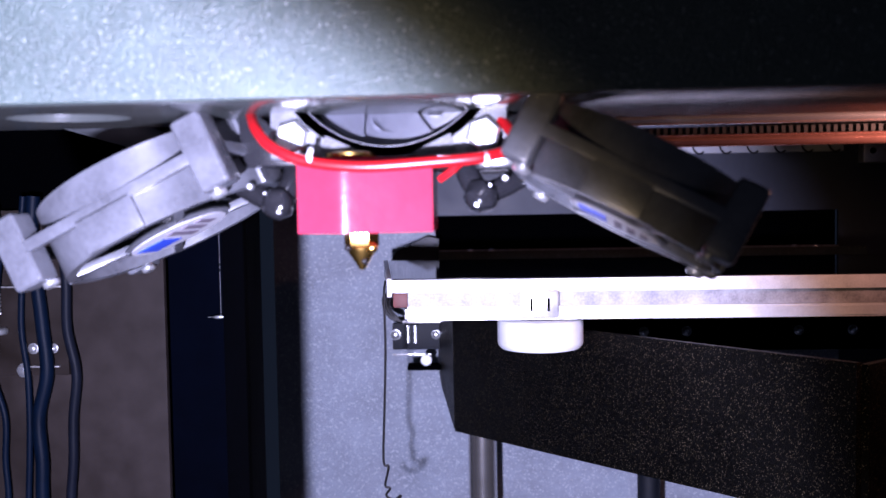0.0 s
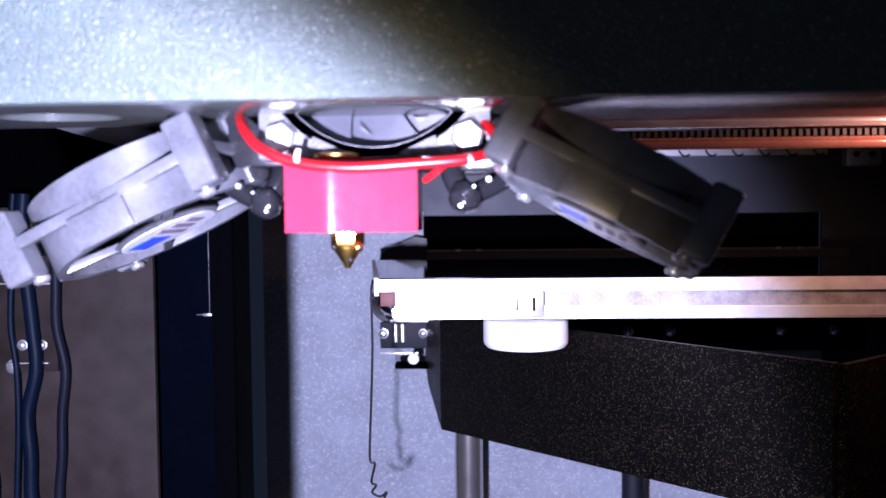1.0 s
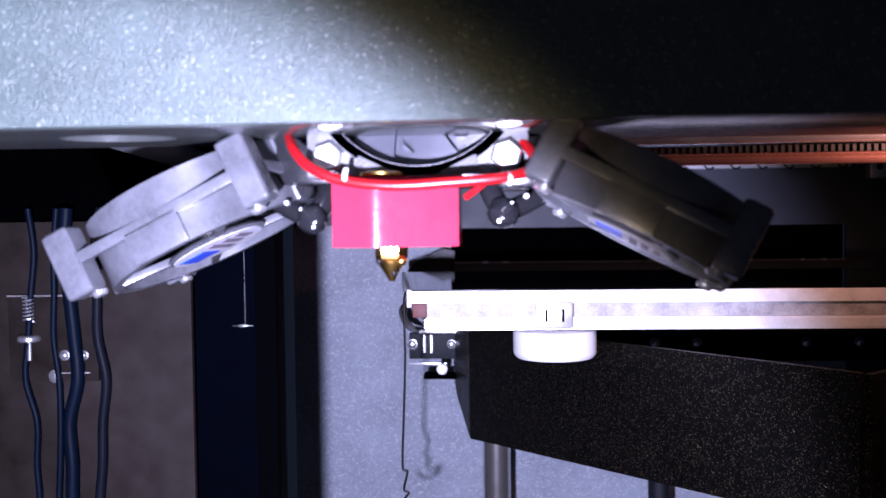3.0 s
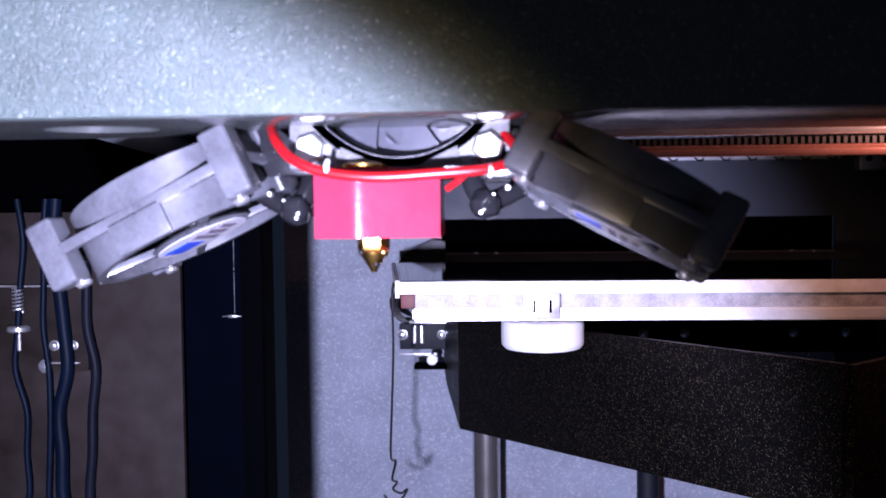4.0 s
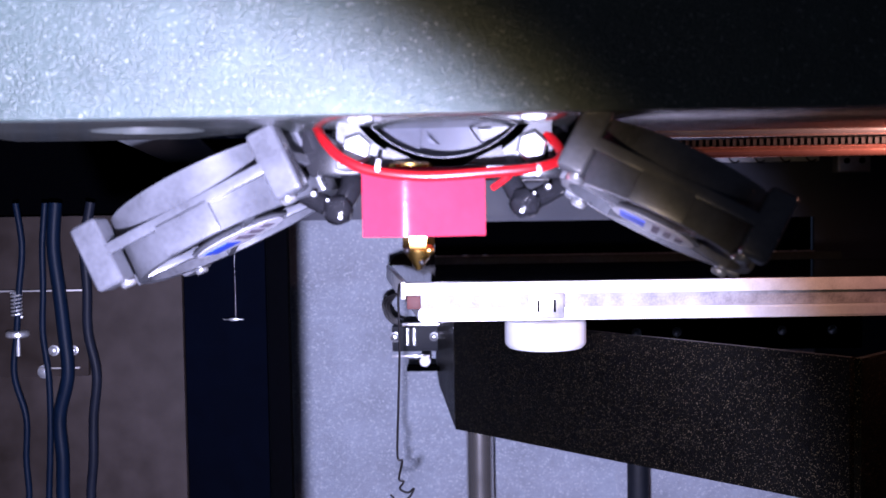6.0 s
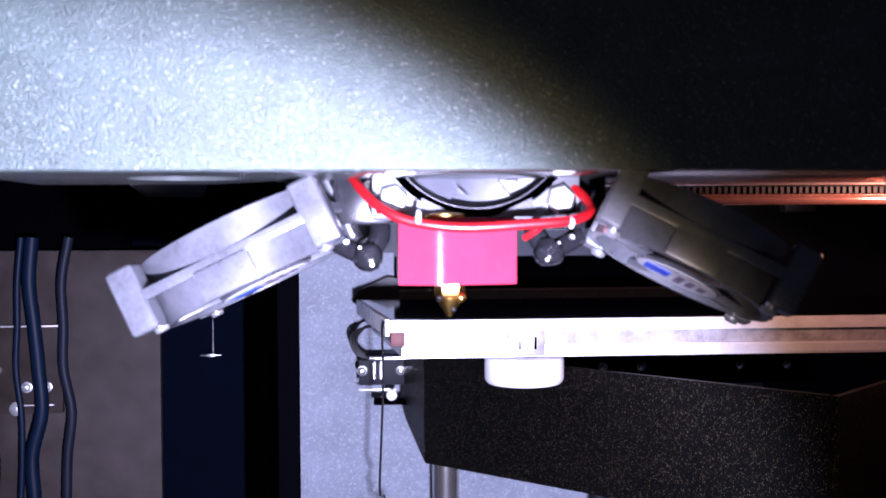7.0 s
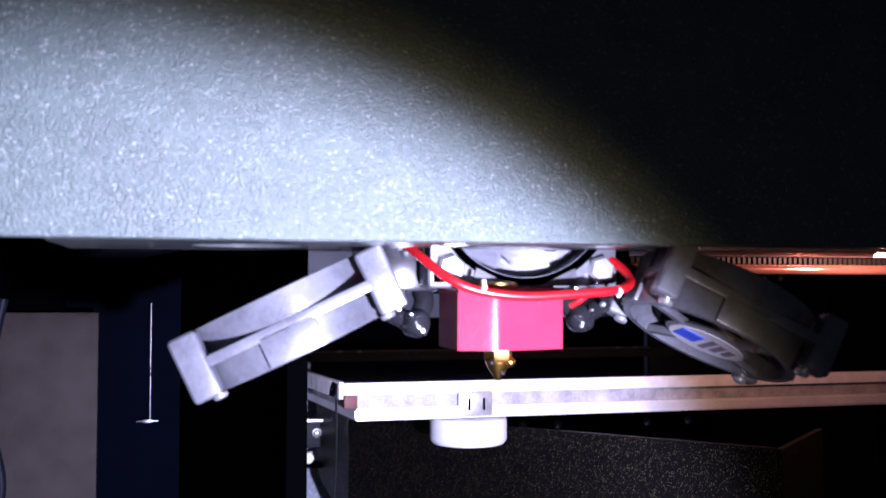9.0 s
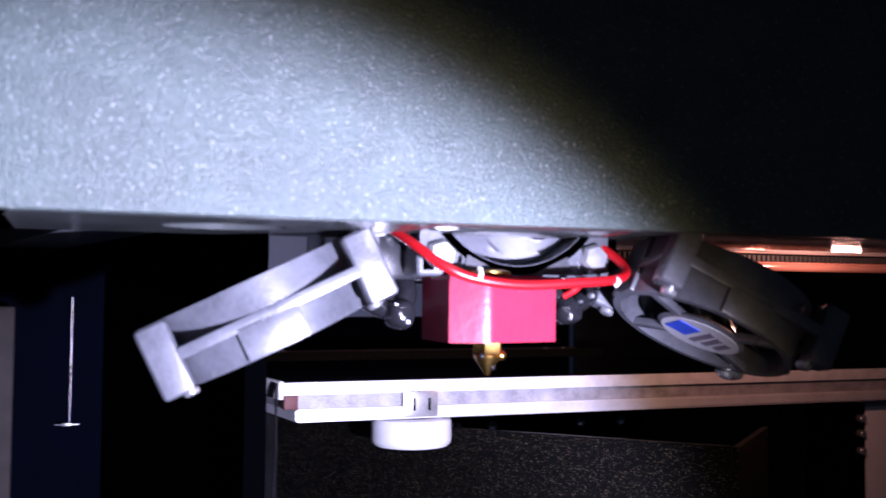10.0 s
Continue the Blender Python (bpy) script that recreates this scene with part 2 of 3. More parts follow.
SLOT = (4, 159, 0.5, 14)
bm = B()
for x0, x1, z0, z1 in ((-60, SLOT[0], -170, 15.6), (SLOT[0], SLOT[1], -170, SLOT[2])):
    box(bm, x0, x1, 130, 132.5, z0, z1)
back = solid("wall_back", bm, M_WALL, "grey powder-coated steel rear wall with a long slot", "wall", kind="structure")
# rest of the rear wall, coloured darker to hold the shade cast on it
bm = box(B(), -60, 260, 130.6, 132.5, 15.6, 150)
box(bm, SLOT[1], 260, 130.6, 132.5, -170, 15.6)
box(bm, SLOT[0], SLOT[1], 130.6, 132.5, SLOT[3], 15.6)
part("upper_shade", bm, M_UPPER, back, "upper rear wall, its shade put into a slate-dark colour")
# added black backing: the slot's inner shade as colour
part("slot_shade", box(B(), SLOT[0] - 2, SLOT[1] + 2, 140, 141, -4, 20), M_BLACK, back, "black backing that stands for the shade inside the slot")
solid("wall_left", box(B(), -210, -66.5, 18.5, 21, -170, 19.6, 0.4), M_BROWN, "brown-grey inner side sheet behind hanging cables", "wall", kind="structure")
# black sheet put in for the unlit space over the brown one
solid("upper_left_shade", box(B(), -260, -76, 24, 26, 19.6, 150), M_BLACK, "black sheet for the unlit space above the brown side sheet", "wall", kind="structure")
# dark sheet put where the wall in the corner lies in shadow
solid("corner_shade", box(B(), -92, -44, 30, 33, -170, 150, 0.5), M_BLUE_DARK, "blue-black corner sheet that stands for shade behind a hanging pin", "wall", kind="structure")
# post and partition are added; their black stands for a shadow on the rear wall
solid("shade_post", box(B(), -23, -18.6, -77, -74, -170, 150, 0.8), M_BLACK, "black upright added for the shadow on the rear wall", "post", kind="structure")
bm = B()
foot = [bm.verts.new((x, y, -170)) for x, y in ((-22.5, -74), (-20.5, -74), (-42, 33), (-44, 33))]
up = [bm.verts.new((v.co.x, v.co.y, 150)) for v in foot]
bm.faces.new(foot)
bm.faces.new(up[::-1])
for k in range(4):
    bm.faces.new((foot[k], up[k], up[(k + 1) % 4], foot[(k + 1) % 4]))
solid("shade_partition", bm, M_BLACK, "black sheet added for the shadow between post and corner", "partition", kind="structure")
solid("wall_right", box(B(), 250, 253, -136, 132, -170, 150), M_SHELL, "dark inner right side wall of the machine", "wall", kind="structure")
solid("wall_far_left", box(B(), -263, -260, -136, 132, -170, 150), M_SHELL, "dark inner left side wall of the machine", "wall", kind="structure")
solid("ceiling", box(B(), -263, 253, -139, 132, 150, 153), M_SHELL, "dark top cover of the machine", "cover", kind="structure")
solid("floor", box(B(), -263, 253, -139, 132, -173, -170), M_SHELL, "dark base plate of the machine", "base", kind="structure")


def screw(name, p, r, h, direction, label, parent=None):
    """A domed screw head on a washer."""
    m, n = toward(p, Vector(p) + Vector(direction))
    bm = lathe(B(), [(r * 1.25, 0), (r * 1.25, h * 0.25), (r, h * 0.3), (r * 0.95, h * 0.75), (r * 0.6, h), (r * 0.3, h * 1.05)], 20, m)
    if parent is not None:
        return part(name, bm, M_BOLT, parent, label)
    return solid(name, bm, M_BOLT, label, "screw", p, "screws")


ledge = thing("rear_ledge", (80, 126, 0), "dark steel rear ledge with pairs of bright screws", "ledge")
part("shelf", box(B(), 6, 165, 118, 129.8, -2.6, -0.4, 0.3), M_UPPER, ledge)
part("lip", box(B(), 6, 165, 117, 118, -3.6, 0.6, 0.3), M_PANEL, ledge)
part("end_gusset", prism(B(), [(-13, -3.4), (-6, -9), (160, -9), (160, -3.7), (6, -3.7), (6, 5.4), (1.5, 6.4), (-10, 1.2)], 119.5, 121), M_GUSSET, ledge, "blue-black gusset with slanted corners")
for x in (18, 26, 140, 148):
    screw("screw", (x, 122, -0.4), 1.3, 1.6, (0, 0, 1), "bright screw", ledge)


# ---- the bed ----
bed = thing("heated_bed", (110, 40, -11), "glass-topped heated print bed with bright metal edge", "print bed")
def slab(x_front, x_back, y0, y1, x1, z0, z1, bevel):
    """A level plate whose near side edge runs from x_front to x_back."""
    bm = B()
    lo = [bm.verts.new((x, y, z0)) for x, y in ((x_front, y0), (x1, y0), (x1, y1), (x_back, y1))]
    hi = [bm.verts.new((v.co.x, v.co.y, z1)) for v in lo]
    bm.faces.new(lo[::-1])
    bm.faces.new(hi)
    for i in range(4):
        bm.faces.new((lo[i], lo[(i + 1) % 4], hi[(i + 1) % 4], hi[i]))
    bmesh.ops.bevel(bm, geom=bm.edges[:], offset=bevel, segments=2, affect="EDGES")
    return bm


part("glass_plate", slab(0.6, -9, 0, 78, 240, -3.6, 0, 0.4), M_GLASS_TOP, bed, "dark mirror-like glass plate")
part("edge_strip", box(B(), 0.2, 239, -0.8, 0.0, -3.7, -0.2, 0.25), M_GLASS_EDGE, bed, "bright ground front edge of the glass")
m = Matrix.Translation((0.2, -0.6, 0)) @ Matrix.Rotation(math.atan2(9.6, 78.0), 4, "Z")
part("side_strip", box(B(), -0.9, 0.35, 0, 79, -4.7, 0.15, 0.15, m), M_GLASS_EDGE, bed, "bright ground side edge of the glass")
part("insulation_pad", slab(1.8, -7, 1.2, 76, 238, -7.6, -3.6, 0.15), M_PAD, bed, "grey pad between the plates")
part("base_plate", slab(4, -5, -0.4, 77, 238, -11, -7.6, 0.5), M_ALU_EDGE, bed, "bright aluminium plate")
bm = box(B(), 0.8, 4.6, -0.4, 9, -7.5, -3.8, 0.3)
part("corner_pad", bm, M_RUST, bed, "red-brown corner pad")
part("clip", box(B(), 34, 44, -1.9, 0.2, -10.5, -3.2, 0.5), M_ALU, bed, "bright clip over the front edge")
bm = box(B(), 36.6, 37.2, -2.5, -1.9, -8.6, -5.2, 0.1)
box(bm, 41, 41.6, -2.5, -1.9, -8.6, -5.2, 0.1)
part("clip_slot", bm, M_BLACK, bed, "dark slots in the clip")

knob = thing("levelling_knob", (39.5, 8, -20), "round white plastic levelling knob under the bed", "knob")
m = Matrix.Translation((39.5, 8, -19.8))
part("cap", lathe(B(), [(8.6, 0), (10.5, 0.35), (11.3, 1.2), (11.5, 2), (11.5, 7.2), (11.1, 8), (10.1, 8.4)], 48, m), M_WHITE, knob)
part("stem", rod(B(), (39.5, 8, -11.4), (39.5, 8, -8), 3.2), M_STEEL, knob, "steel screw stem")

# ---- the carrier under the bed ----
carrier = thing("bed_bracket", (80, 60, -80), "black textured sheet-steel bracket carrying the bed", "bracket")
A, A2, C2 = Vector((14.7, 69, 0)), Vector((8, 100, 0)), Vector((100, -59, 0))
bm = B()


def plate(bm, p, q, za, zb, zc, zd, thick):
    """An upright plate from p to q; tops za, zb and feet zc, zd."""
    n = Vector((q.y - p.y, p.x - q.x, 0)).normalized() * thick
    vs = [bm.verts.new((v.x, v.y, z)) for v, z in ((p, za), (q, zb), (q, zd), (p, zc))]
    ws = [bm.verts.new((v.x - n.x, v.y - n.y, z)) for v, z in ((p, za), (q, zb), (q, zd), (p, zc))]
    bm.faces.new(vs)
    bm.faces.new(ws[::-1])
    for i in range(4):
        bm.faces.new((vs[i], ws[i], ws[(i + 1) % 4], vs[(i + 1) % 4]))
    return bm


part("front_plate", plate(bm, A, C2, -17.5, -12.9, -56.5, -45.5, -1.6), M_BRACKET, carrier)
bm = prism(B(), [(0, -14), (33, -14), (33, -40), (27, -46), (0, -56)], 0, 1.6,
           Matrix.Translation(A) @ Matrix.Rotation(math.atan2(A2.y - A.y, A2.x - A.x), 4, "Z"))
part("side_plate", bm, M_BRACKET, carrier)
bm = plate(B(), C2, Vector((132, -30, 0)), -13.2, -13.2, -45.5, -45.5, -1.6)
part("end_plate", bm, M_BRACKET, carrier)
part("top_flange", prism(B(), [(9, -13), (160, -13), (160, -11.6), (9, -11.6)], 20, 98), M_BRACKET, carrier)
rail = thing("bed_rail", (95, 88, -30), "dark cross rail under the bed with bright screws", "rail")
part("bar", box(B(), 50, 150, 60, 64, -29, -14, 0.5), M_BLACK, rail)
for x in (75.8, 90.3, 128, 146):
    screw("screw", (x * 0.93 + 4, 59.8, -22.6), 1.25, 1.5, (0, -1, 0), "bright screw", rail)

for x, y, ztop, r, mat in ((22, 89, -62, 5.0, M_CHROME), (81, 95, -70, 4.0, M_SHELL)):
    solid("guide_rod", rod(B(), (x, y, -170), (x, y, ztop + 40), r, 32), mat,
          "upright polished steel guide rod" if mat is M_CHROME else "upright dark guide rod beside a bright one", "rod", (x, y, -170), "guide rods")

# ---- cross rods and belt ----
RY = -58
# the thin second rod is added for a band of reflection on the first
for z, r, mat, label in ((39.2, 2.2, M_STEEL, "polished steel upper cross rod"), (35.9, 1.3, M_STEEL, "thin added rod for the reflected band under the upper rod"),
                         # orange reflection put into the lower rod's colour
                         (31.5, 1.25, M_ORANGE_SHEEN, "thin lower cross rod with an orange reflection in its colour")):
    solid("cross_rod", rod(B(), (24, RY, z), (250, RY, z), r, 32), mat, label, "rod", (130, RY, z), "cross rods")
bm = box(B(), 26, 250, RY + 6, RY + 7, 32.6, 34.6)
for k in range(150):
    x = 27 + 1.48 * k
    box(bm, x, x + 0.75, RY + 5.3, RY + 6, 32.7, 34.5)
solid("timing_belt", bm, M_BELT, "black toothed timing belt along the cross rods", "belt", (130, RY + 6, 34))

# ---- the print head ----
head = thing("print_head", (10, -110, 11), "print head with red sock, brass nozzle and three fans", "print head")


def moved(bm, m):
    bm.transform(m)
    return bm


def fan_frame(size, thick, m, label):
    """A square axial fan housing: a ring with corner posts, ribs and side webs."""
    h, t = size / 2, thick / 2
    bm = ring(B(), h * 0.90, h * 0.985, -t, t, 56)
    for f in list(bm.faces):
        f.smooth = True
    fan = part("cooling_fan", moved(bm, m), M_PLASTIC, head, label)
    c = h * 0.26
    for sx in (-1, 1):
        for sy in (-1, 1):
            x0, x1 = sorted((sx * (h - c), sx * h))
            y0, y1 = sorted((sy * (h - c), sy * h))
            part("corner_post", moved(box(B(), x0, x1, y0, y1, -t, t, 0.9, None, 3), m), M_PLASTIC, fan)
    for s in (-1, 1):
        lo, hi = sorted((s * h * 0.90, s * h * 0.995))
        part("rib", moved(box(B(), -h + c * 0.8, h - c * 0.8, lo, hi, -0.9, 0.9, 0.25), m), M_PLASTIC, fan)
        part("rib", moved(box(B(), lo, hi, -h + c * 0.8, h - c * 0.8, -0.9, 0.9, 0.25), m), M_PLASTIC, fan)
        part("web", moved(box(B(), -h * 0.3, h * 0.22, lo, hi - 0.15, -t * 0.99, 0, 0.3), m), M_PLASTIC, fan)
        part("web", moved(box(B(), lo, hi - 0.15, -h * 0.25, h * 0.25, -t * 0.99, t * 0.99, 0.3), m), M_PLASTIC, fan)
    return fan


def fan_blades(size, thick, m, mat, parent, count=7, wide=0.75, rake=0.5):
    """Each blade is a piece of its own."""
    r0, r1 = size * 0.2, size * 0.44
    for k in range(count):
        bm = B()
        a = 2 * math.pi * k / count
        grid = []
        for i in range(5):
            r = r0 + (r1 - r0) * i / 4
            row = []
            for j in range(5):
                b = a + (j / 4) * wide + 0.16 * i / 4
                row.append(bm.verts.new((r * math.cos(b), r * math.sin(b), (j / 4 - 0.5) * thick * rake)))
            grid.append(row)
        for i in range(4):
            for j in range(4):
                bm.faces.new((grid[i][j], grid[i + 1][j], grid[i + 1][j + 1], grid[i][j + 1]))
        bmesh.ops.solidify(bm, geom=bm.faces[:], thickness=0.5)
        part("blade", moved(bm, m), mat, parent)


def side_fan(m, size, thick):
    """A part-cooling fan at the pose m, its sticker on the underside."""
    t = thick / 2
    fan = fan_frame(size, thick, m, "black plastic cooling fan with a round sticker")
    fan_blades(size, thick, m, M_PLASTIC_GLOSS, fan)
    bm = lathe(B(), [(size * 0.2, -t + 1.2), (size * 0.235, -t + 0.6), (size * 0.24, -t + 0.3), (size * 0.22, -t)], 32)
    for k in range(4):
        box(bm, size * 0.2, size * 0.455, -0.8, 0.8, -t, -t + 1.3, 0.2, Matrix.Rotation(k * math.pi / 2 + 0.5, 4, "Z"))
    part("hub", moved(bm, m), M_PLASTIC, fan)
    part("sticker", moved(lathe(B(), [(size * 0.215, -t - 0.15), (size * 0.215, -t - 0.01)], 32), m), M_STICKER, fan, "round white sticker with blue bars")
    bm = box(B(), -size * 0.17, -size * 0.04, -size * 0.09, size * 0.09, -t - 0.3, -t - 0.15)
    part("blue_mark", moved(bm, m), M_BLUE, fan, "blue printed block")
    bm = B()
    for k in range(3):
        box(bm, size * (0.0 + 0.06 * k), size * (0.035 + 0.06 * k), -size * (0.13 - 0.02 * k), size * (0.12 - 0.03 * k), -t - 0.3, -t - 0.15)
    part("print_bar", moved(bm, m), M_INK, fan, "small grey printed bars")
    for sx in (-1, 1):
        for sy in (-1, 1):
            bm = lathe(B(), [(1.0, -t - 0.8), (1.25, -t - 0.5), (1.25, -t - 0.02)], 12, Matrix.Translation((sx * size * 0.4, sy * size * 0.4, 0)))
            part("screw", moved(bm, m), M_BOLT, fan, "bright screw head")
    return fan


def turned(x, y, z, rx, ry, rz):
    return Matrix.Translation((x, y, z)) @ Matrix.Rotation(radians(rz), 4, "Z") @ Matrix.Rotation(radians(ry), 4, "Y") @ Matrix.Rotation(radians(rx), 4, "X")


side_fan(turned(-24.4, -103, 21.1, 0, -25.5, -8), 37, 11)
side_fan(turned(46.5, -124, 21.8, -9, 27, -12), 31, 10)

m = Matrix.Translation((13.2, -114, 43.7)) @ Matrix.Rotation(radians(90), 4, "X")
front = fan_frame(34, 10, m, "square black fan facing forward")
fan_blades(34, 10, m, M_BLADE, front, 9, 0.8, 0.22)
bm = sheet_with_hole(B(), -16.6, 16.6, -16.6, 16.6, 3.6, 5.0, 0, 0, 15.2, 15.2, 64)
part("face_plate", moved(bm, m), M_PLASTIC, front, "flat square fan face with a round opening")
for sx in (-1, 1):
    for sz in (-1, 1):
        # no hollow here: a flat patch carries the recess's shade as colour
        bm = prism(B(), [(sx * 3.5, sz * 16.1), (sx * 9.6, sz * 16.1), (sx * 8.8, sz * 13.6)], 0, 0.25, Matrix.Rotation(radians(90), 4, "X"))
        bm.transform(Matrix.Translation((0, 0, 5.26)))
        part("recess", moved(bm, m), M_PLASTIC_DIM, front, "three-cornered patch with a recess's shade in its colour")
part("hub", moved(lathe(B(), [(8.4, -3), (8.4, 2.6), (7.6, 3.4), (3.8, 3.6), (3.6, 3.9)], 40), m), M_BLADE, front)
part("sticker", moved(lathe(B(), [(3.5, 3.9), (3.5, 4.1)], 32), m), M_WHITE, front, "white hub sticker")
for sx in (-1, 1):
    for sz in (-1, 1):
        mm = m @ Matrix.Translation((sx * 13.4, sz * 13.8, 0))
        part("bolt", moved(lathe(B(), [(2.5, 5.0), (2.5, 6.4), (2.0, 7.0)], 6), mm @ Matrix.Rotation(0.3, 4, "Z")), M_BOLT, front, "bright hexagonal bolt head")


def soft(v):
    return math.log1p(math.exp(min(v, 40)))


# the sock's face has one upright, rounded bend near its left third
front_line = []
for k in range(45):
    x = 19.4 - 18.8 * k / 44
    front_line.append((x, -123.4 + 0.32 * 0.5 * soft((7 - x) / 0.5) + 0.25 * 0.5 * soft((x - 7) / 0.5)))
bm = B()
a = [bm.verts.new((x, y, 16.4)) for x, y in [(0.6, -109), (19.4, -109)] + front_line]
b = [bm.verts.new((v.co.x, v.co.y - (0.15 if v.co.y < -115 else 0), 26.8)) for v in a]
bm.faces.new(a[::-1])
bm.faces.new(b)
for i in range(len(a)):
    bm.faces.new((a[i], a[(i + 1) % len(a)], b[(i + 1) % len(a)], b[i]))
rims = [e for e in bm.edges if len(e.link_faces) == 2 and e.calc_face_angle(0) > 0.8]
bmesh.ops.bevel(bm, geom=rims, offset=0.45, segments=3, affect="EDGES")
sock = part("silicone_sock", bm, M_SOCK, head, "pink-red silicone heater sock")
lip = B()
lo = [lip.verts.new((x, y - 0.5, 25.9)) for x, y in [(0.5, -108.8), (19.6, -108.8)] + front_line]
hi = [lip.verts.new((v.co.x, v.co.y, 26.6)) for v in lo]
lip.faces.new(lo[::-1])
lip.faces.new(hi)
for i in range(len(lo)):
    lip.faces.new((lo[i], lo[(i + 1) % len(lo)], hi[(i + 1) % len(lo)], hi[i]))
part("edge_lip", lip, M_SOCK, sock)
nz = Matrix.Translation((8.9, -117, 0))
bm = lathe(B(), [(2.5, 16.4), (2.5, 14.6), (2.2, 14.2)], 6, nz)
nozzle = part("nozzle", bm, M_BRASS, head, "brass nozzle with stuck plastic beads")
part("tip", lathe(B(), [(2.15, 14.2), (2.0, 13.6), (0.7, 11.6), (0.45, 11.0)], 24, nz), M_BRASS, nozzle)
for x, y, z, r in ((10.6, -118.6, 14.2, 0.85), (9.4, -118.0, 12.3, 0.5), (7.2, -118.8, 14.2, 0.5)):
    bm = B()
    bmesh.ops.create_icosphere(bm, subdivisions=2, radius=r, matrix=Matrix.Translation((x, y, z)))
    part("bead", bm, M_BRASS if r > 0.8 else M_STRING, nozzle, "small stuck bead")
part("brass_collar", lathe(B(), [(3.4, 26.8), (3.6, 27.0), (3.6, 27.5), (2.6, 27.8)], 40, Matrix.Translation((8, -119.5, 0))), M_BRASS, head, "brass collar above the sock")
bm = box(B(), 5, 15, -116, -112, 26.8, 27.8, 0.2)
part("heater_plate", bm, M_ALU, head, "bright metal plate above the sock")
part("heat_sink", box(B(), 1.5, 25, -109, -84, 25.6, 60, 0.6), M_SHELL, head, "dark finned block behind the front fan")
bm = box(B(), -6, 34, -84, -52, 27, 60, 1.2)
box(bm, -10, 0, -112, -84, 26, 38, 1.0)
box(bm, 25, 36, -112, -84, 25, 36, 1.0)
part("carriage", bm, M_PLASTIC_GLOSS, head, "black plastic carriage on the rods")


def joint(x, z, s):
    """A swivel joint that holds a side fan."""
    bm = B()
    bmesh.ops.create_icosphere(bm, subdivisions=3, radius=2.5)
    for v in bm.verts:
        v.co *= 1 + 0.22 * noise.noise(v.co * 0.6 + Vector((x, 0, z)))
    bm.transform(Matrix.Translation((x, -112, z)))
    j = part("swivel_joint", bm, M_PLASTIC_GLOSS, head, "glossy black swivel joint")
    part("arm", tube(B(), spline([(x, -111, z), (x - s * 2, -109, z + 4), (x - s * 1, -104, z + 9)]), 1.8, 12), M_PLASTIC_GLOSS, j)
    part("clamp", tube(B(), spline([(x, -111, z), (x + s * 3, -110, z + 1.2), (x + s * 6, -109, z + 2.8)]), 1.7, 12), M_PLASTIC_GLOSS, j)
    for dx, dz, r in ((-0.6, -1.2, 0.4), (3.6, 2.6, 0.55), (1.4, 1.6, 0.28)):
        part("arm_screw", lathe(B(), [(r, 0), (r, 0.5), (r * 0.6, 0.9)], 10, toward((x + s * dx, -113.6, z + dz), (x + s * dx, -115, z + dz))[0]), M_BOLT, j, "bright screw")
    return j


joint(-4.2, 20.6, -1)
joint(26.0, 21.2, 1)
WIRE = [(-7, -116, 34), (-4.8, -122, 31.0), (-1.8, -125, 28.2), (2.8, -126, 26.3), (10.3, -126.6, 25.4), (19.4, -126.6, 25.8),
        (27.4, -126, 26.5), (30.8, -123, 28.2), (29.6, -119, 31.2), (26.4, -117, 33.0)]
part("red_wire", tube(B(), spline(WIRE), 0.78, 12), M_WIRE_RED, head, "glossy red wire looped under the front fan")
part("cable_tie", tube(B(), spline([(3.5, -126.3, 26.1), (3.5, -127.0, 26.9), (3.6, -126.2, 27.8)]), 0.4, 8), M_WHITE, head, "white cable tie end")
part("cable_tie", tube(B(), spline([(27.0, -126.2, 25.4), (27.2, -126.9, 26.1), (26.9, -126.2, 26.9)]), 0.35, 8), M_WHITE, head, "white cable tie end")
part("wire_end", tube(B(), spline([(20.5, -121, 23.6), (22.5, -122, 25.0), (24.2, -121, 26.6)]), 0.5, 8), M_WIRE_RED, head, "short red wire end")

# ---- limit switch, string and cables ----
sw = thing("limit_switch", (0, 97, -40), "small limit switch with screws beside the bed bracket", "switch")
part("body", box(B(), -10, 9, 97, 101, -33.5, -24, 0.4), M_SHELL, sw)
part("mount", box(B(), -6, 12, 94, 97, -23.6, -22.6, 0.2), M_ALU, sw, "bright mounting strip")
part("lever", box(B(), -10, 4, 95.5, 96.4, -35.4, -34.8, 0.1), M_ALU, sw, "thin metal lever")
part("roller", rod(B(), (2.3, 93.5, -36.8), (2.3, 96.8, -36.8), 2.0, 20), M_WHITE, sw, "small white roller")
part("foot", box(B(), -4.5, 8, 94, 101, -40.6, -38.8, 0.3), M_BLACK, sw)
for x, z, r in ((-8.8, -28, 1.5), (5.7, -28, 1.3)):
    screw("screw", (x, 97, z), r, 1.6, (0, -1, 0), "bright screw", sw)
for x in (-4.2, -1.6):
    part("pin", rod(B(), (x, 95.8, -31), (x, 95.8, -24.4), 0.8, 10), M_BOLT, sw, "bright pin")
for k in range(3):
    z = -22 + 2 * k
    part("lead", tube(B(), spline([(-4 + 2 * k, 97, -24), (-8 - k, 96, -22), (-11 - k, 97, -17 + k), (-8, 99, -12), (-2, 100, -11)]), 0.6, 8), M_STRING, sw, "black lead")

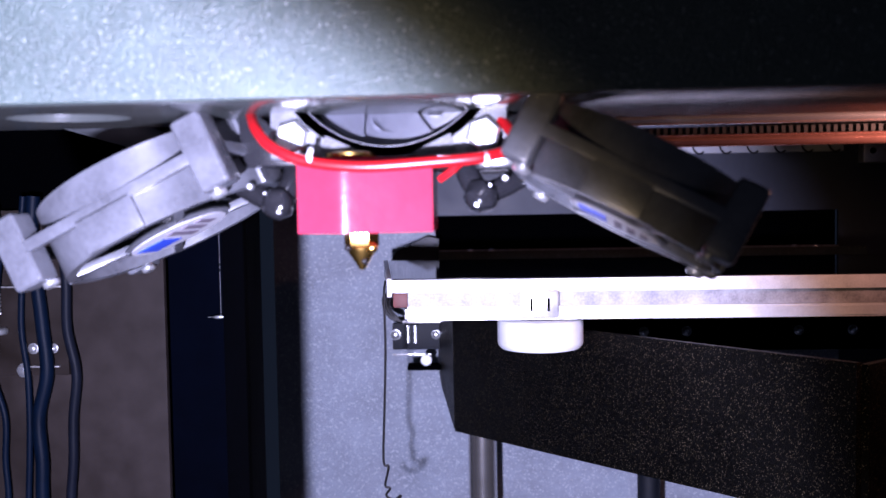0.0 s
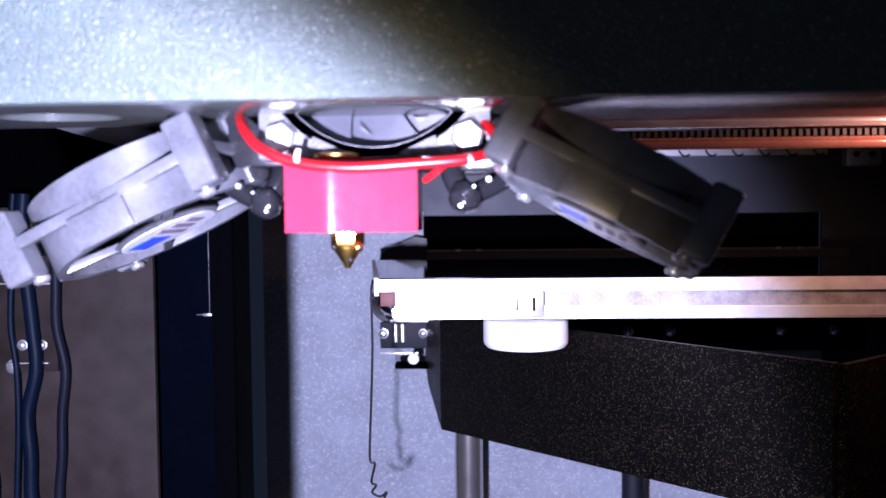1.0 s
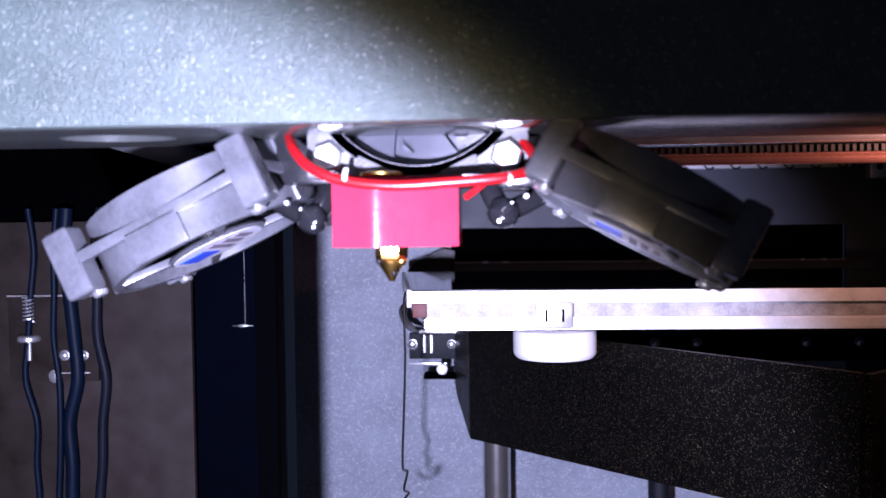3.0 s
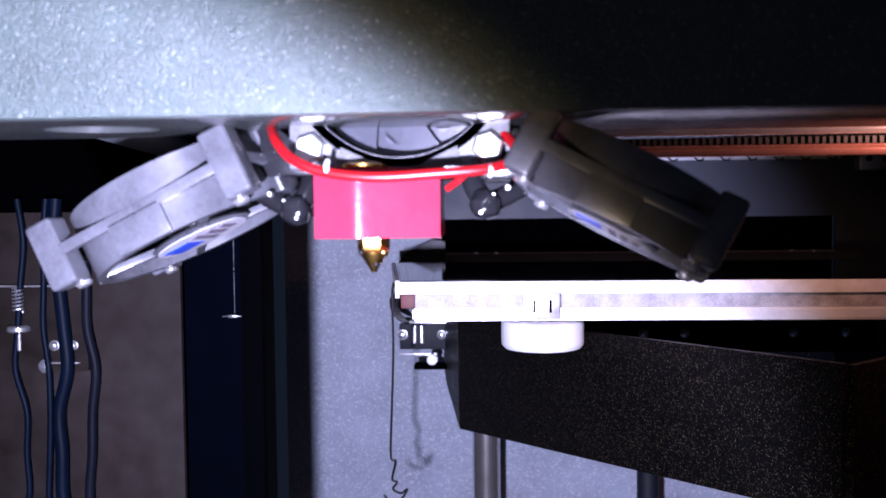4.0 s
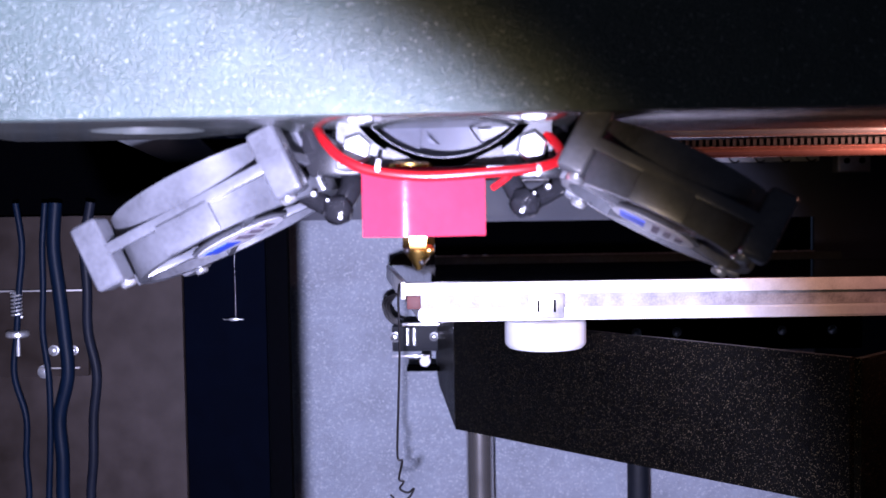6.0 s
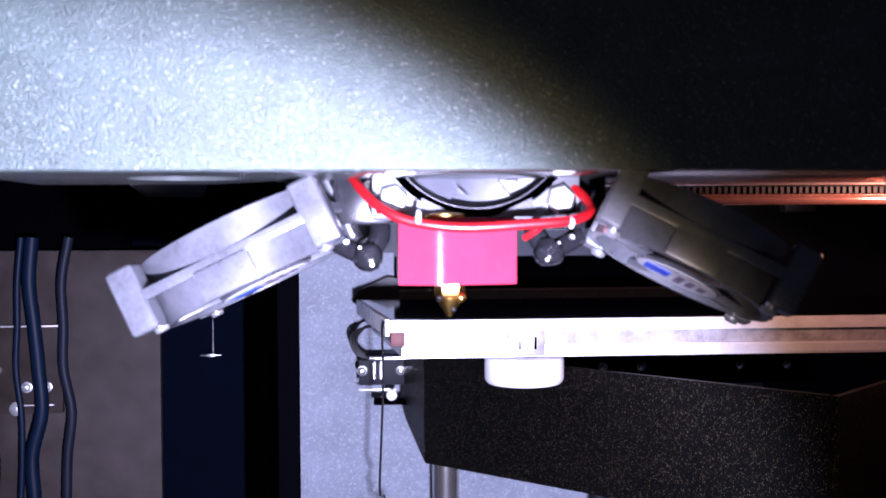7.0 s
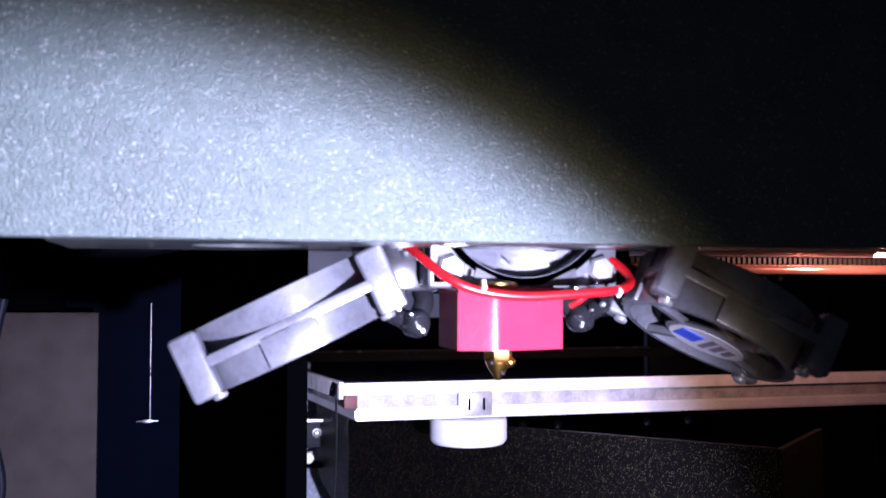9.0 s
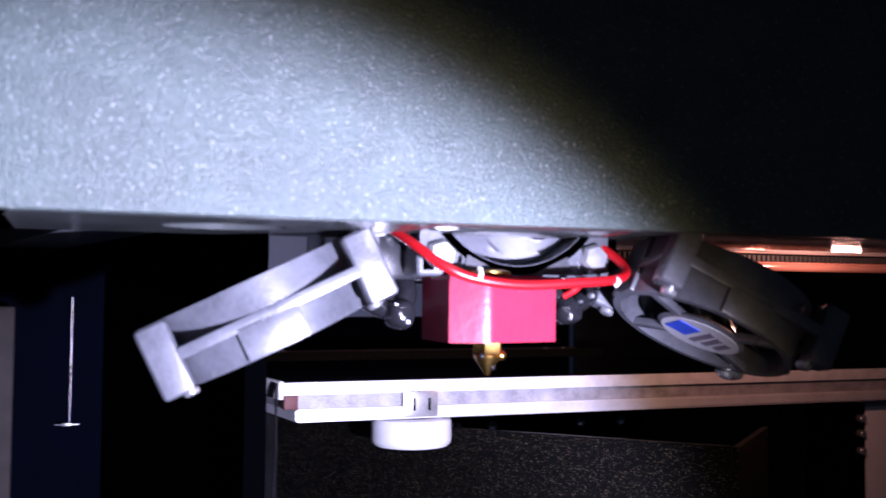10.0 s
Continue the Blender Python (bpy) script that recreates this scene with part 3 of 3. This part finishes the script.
STRING = [(-1.2, 0.6, -0.5), (-1.5, -0.5, -4.4), (-1.4, -0.5, -18.4), (-2.0, -0.3, -34), (-2.5, -0.5, -48), (-1.2, -0.5, -49.5), (-2.2, -0.4, -54.5), (-0.9, -0.4, -55.4),
          (-2.0, -0.5, -57.3), (0.2, -0.6, -58.4), (1.9, -0.4, -57.3), (0.3, -0.4, -60), (-2.8, -0.3, -60.7), (-4.6, -0.4, -59)]
solid("filament_string", tube(B(), spline(STRING, 6), 0.33, 8), M_STRING, "thin dark string of plastic hanging from the bed edge", "string", (-1.2, 0, -5))

for x, r, mat, label, sway in ((-113, 0.9, M_CABLE, "dark blue cable hanging beside the side sheet", 2.6), (-105.3, 0.9, M_CABLE, "dark blue cable hanging in a bundle", 1.2),
                               (-100.3, 1.9, M_CABLE, "thick dark blue cable hanging in a bundle", -2.4), (-92, 1.4, M_CABLE_PALE, "slate grey cable hanging by itself", 1.8)):
    pts = [(x + sway * (math.sin(i * 1.3 + x) * 0.6 + 0.3 * math.sin(i * 2.9 + x)), 14.5 - r, 23.5 - i * 12.5) for i in range(14)]
    solid("hanging_cable", tube(B(), spline(pts), r, 12), mat, label, "cable", (x, 14, -60), "hanging cables")
st = thing("side_switch", (-104, 16, -26), "small bright spring and screws on a side plate", "switch")
part("plate", box(B(), -121, -94, 16.2, 18.2, -27.5, -2, 0.3), M_BROWN, st)
part("plate_edge", box(B(), -121, -94, 15.6, 16.4, -2.4, -1.9, 0.1), M_ALU, st, "thin bright upper edge")
part("strip", box(B(), -108, -96, 14.4, 15.6, -25, -24.6, 0.1), M_ALU, st, "thin bright strip")
line = [Vector((-113.5 + 1.4 * math.cos(k * 0.7), 13.6 + 1.4 * math.sin(k * 0.7), -9.5 + 0.12 * k)) for k in range(60)]
part("spring", tube(B(), line, 0.32, 6), M_BOLT, st, "small coil spring")
part("thumb_nut", lathe(B(), [(2.8, -15.4), (3.3, -15), (3.3, -14), (2.8, -13.5)], 18, Matrix.Translation((-113.5, 13.6, 0))), M_BOLT, st, "bright thumb nut")
part("stud", rod(B(), (-113.5, 13.6, -21), (-113.5, 13.6, -2), 0.65, 10), M_BOLT, st, "steel stud")
for x, z, r in ((-104, -19.8, 1.25), (-98.2, -19.8, 1.15), (-107, -26, 1.6)):
    screw("screw", (x, 16.2, z), r, 1.6, (0, -1, 0), "bright screw", st)

hang = thing("hanging_pin", (-53, 26, -12.5), "thin bright pin on a wire before the shade-dark corner sheet", "pin")
part("wire", rod(B(), (-52.4, 26, -12.4), (-52.4, 26, 22), 0.05, 6), M_BOLT, hang)
line = [Vector((-53 + d, 25.8, -12.5)) for d in (-3.2, -1.8, -0.9, 0.7, 1.6, 3.0)]
part("cross_pin", tube(B(), line, [0.12, 0.12, 0.5, 0.5, 0.12, 0.12], 8), M_BOLT, hang)

blk = thing("end_block", (219, 20, -50), "white plastic end block with dark screws", "block")
part("body", box(B(), 206, 232, 8, 34, -52, -14, 1.5), M_WHITE, blk)
for z in (-18, -23, -29):
    part("screw", rod(B(), (203, 8, z), (203, 5.5, z), 1.3, 12), M_BOLT, blk, "screw")
part("mount", box(B(), 199, 206, 8, 30, -60, -13, 0.5), M_BLACK, blk)

# ---- fittings on the rear wall ----
strip = thing("cable_duct", (122, 129, 37), "white cable duct with black cable loops", "cable duct")
part("duct", box(B(), 88, 160, 127.5, 130.4, 36.2, 40.0, 0.4), M_STICKER, strip)
for k in range(7):
    x = 93 + 10.2 * k
    part("loop", tube(B(), spline([(x, 127.2, 40), (x + 0.4, 126.6, 37.6), (x + 2.2, 126.4, 36.0), (x + 4.2, 126.8, 36.8)]), 0.35, 8), M_STRING, strip, "black cable loop")
blk2 = thing("steel_block", (172, 128, 36), "small grey steel block with two holes", "block")
part("body", box(B(), 166, 179, 124, 130.4, 31.5, 40, 0.6), M_ALU, blk2)
for x in (169.5, 175.5):
    part("hole", lathe(B(), [(1.2, 0), (1.2, 0.2)], 16, toward((x, 123.95, 36), (x, 123, 36))[0]), M_BLACK, blk2, "dark hole")
fit = thing("side_fitting", (206, 105, 24), "dark fitting with small bright screws", "fitting")
part("plate", box(B(), 196, 216, 104, 108, 16, 36, 0.5), M_SHELL, fit)
part("pin", rod(B(), (205, 102.5, 19), (205, 102.5, 28), 1.1, 12), M_BOLT, fit, "bright pin")
for x, z in ((201, 31), (209, 31), (213, 21)):
    screw("screw", (x, 104, z), 1.3, 1.4, (0, -1, 0), "bright screw", fit)
solid("red_lead", tube(B(), spline([(104, 58, -12), (108, 58, -14.5), (112, 57.6, -13.6), (116, 57.4, -17), (121, 57.6, -15.5), (125, 58, -12)]), 0.4, 8), M_WIRE_RED,
      "thin red lead under the bed", "wire", (114, 58, -14))
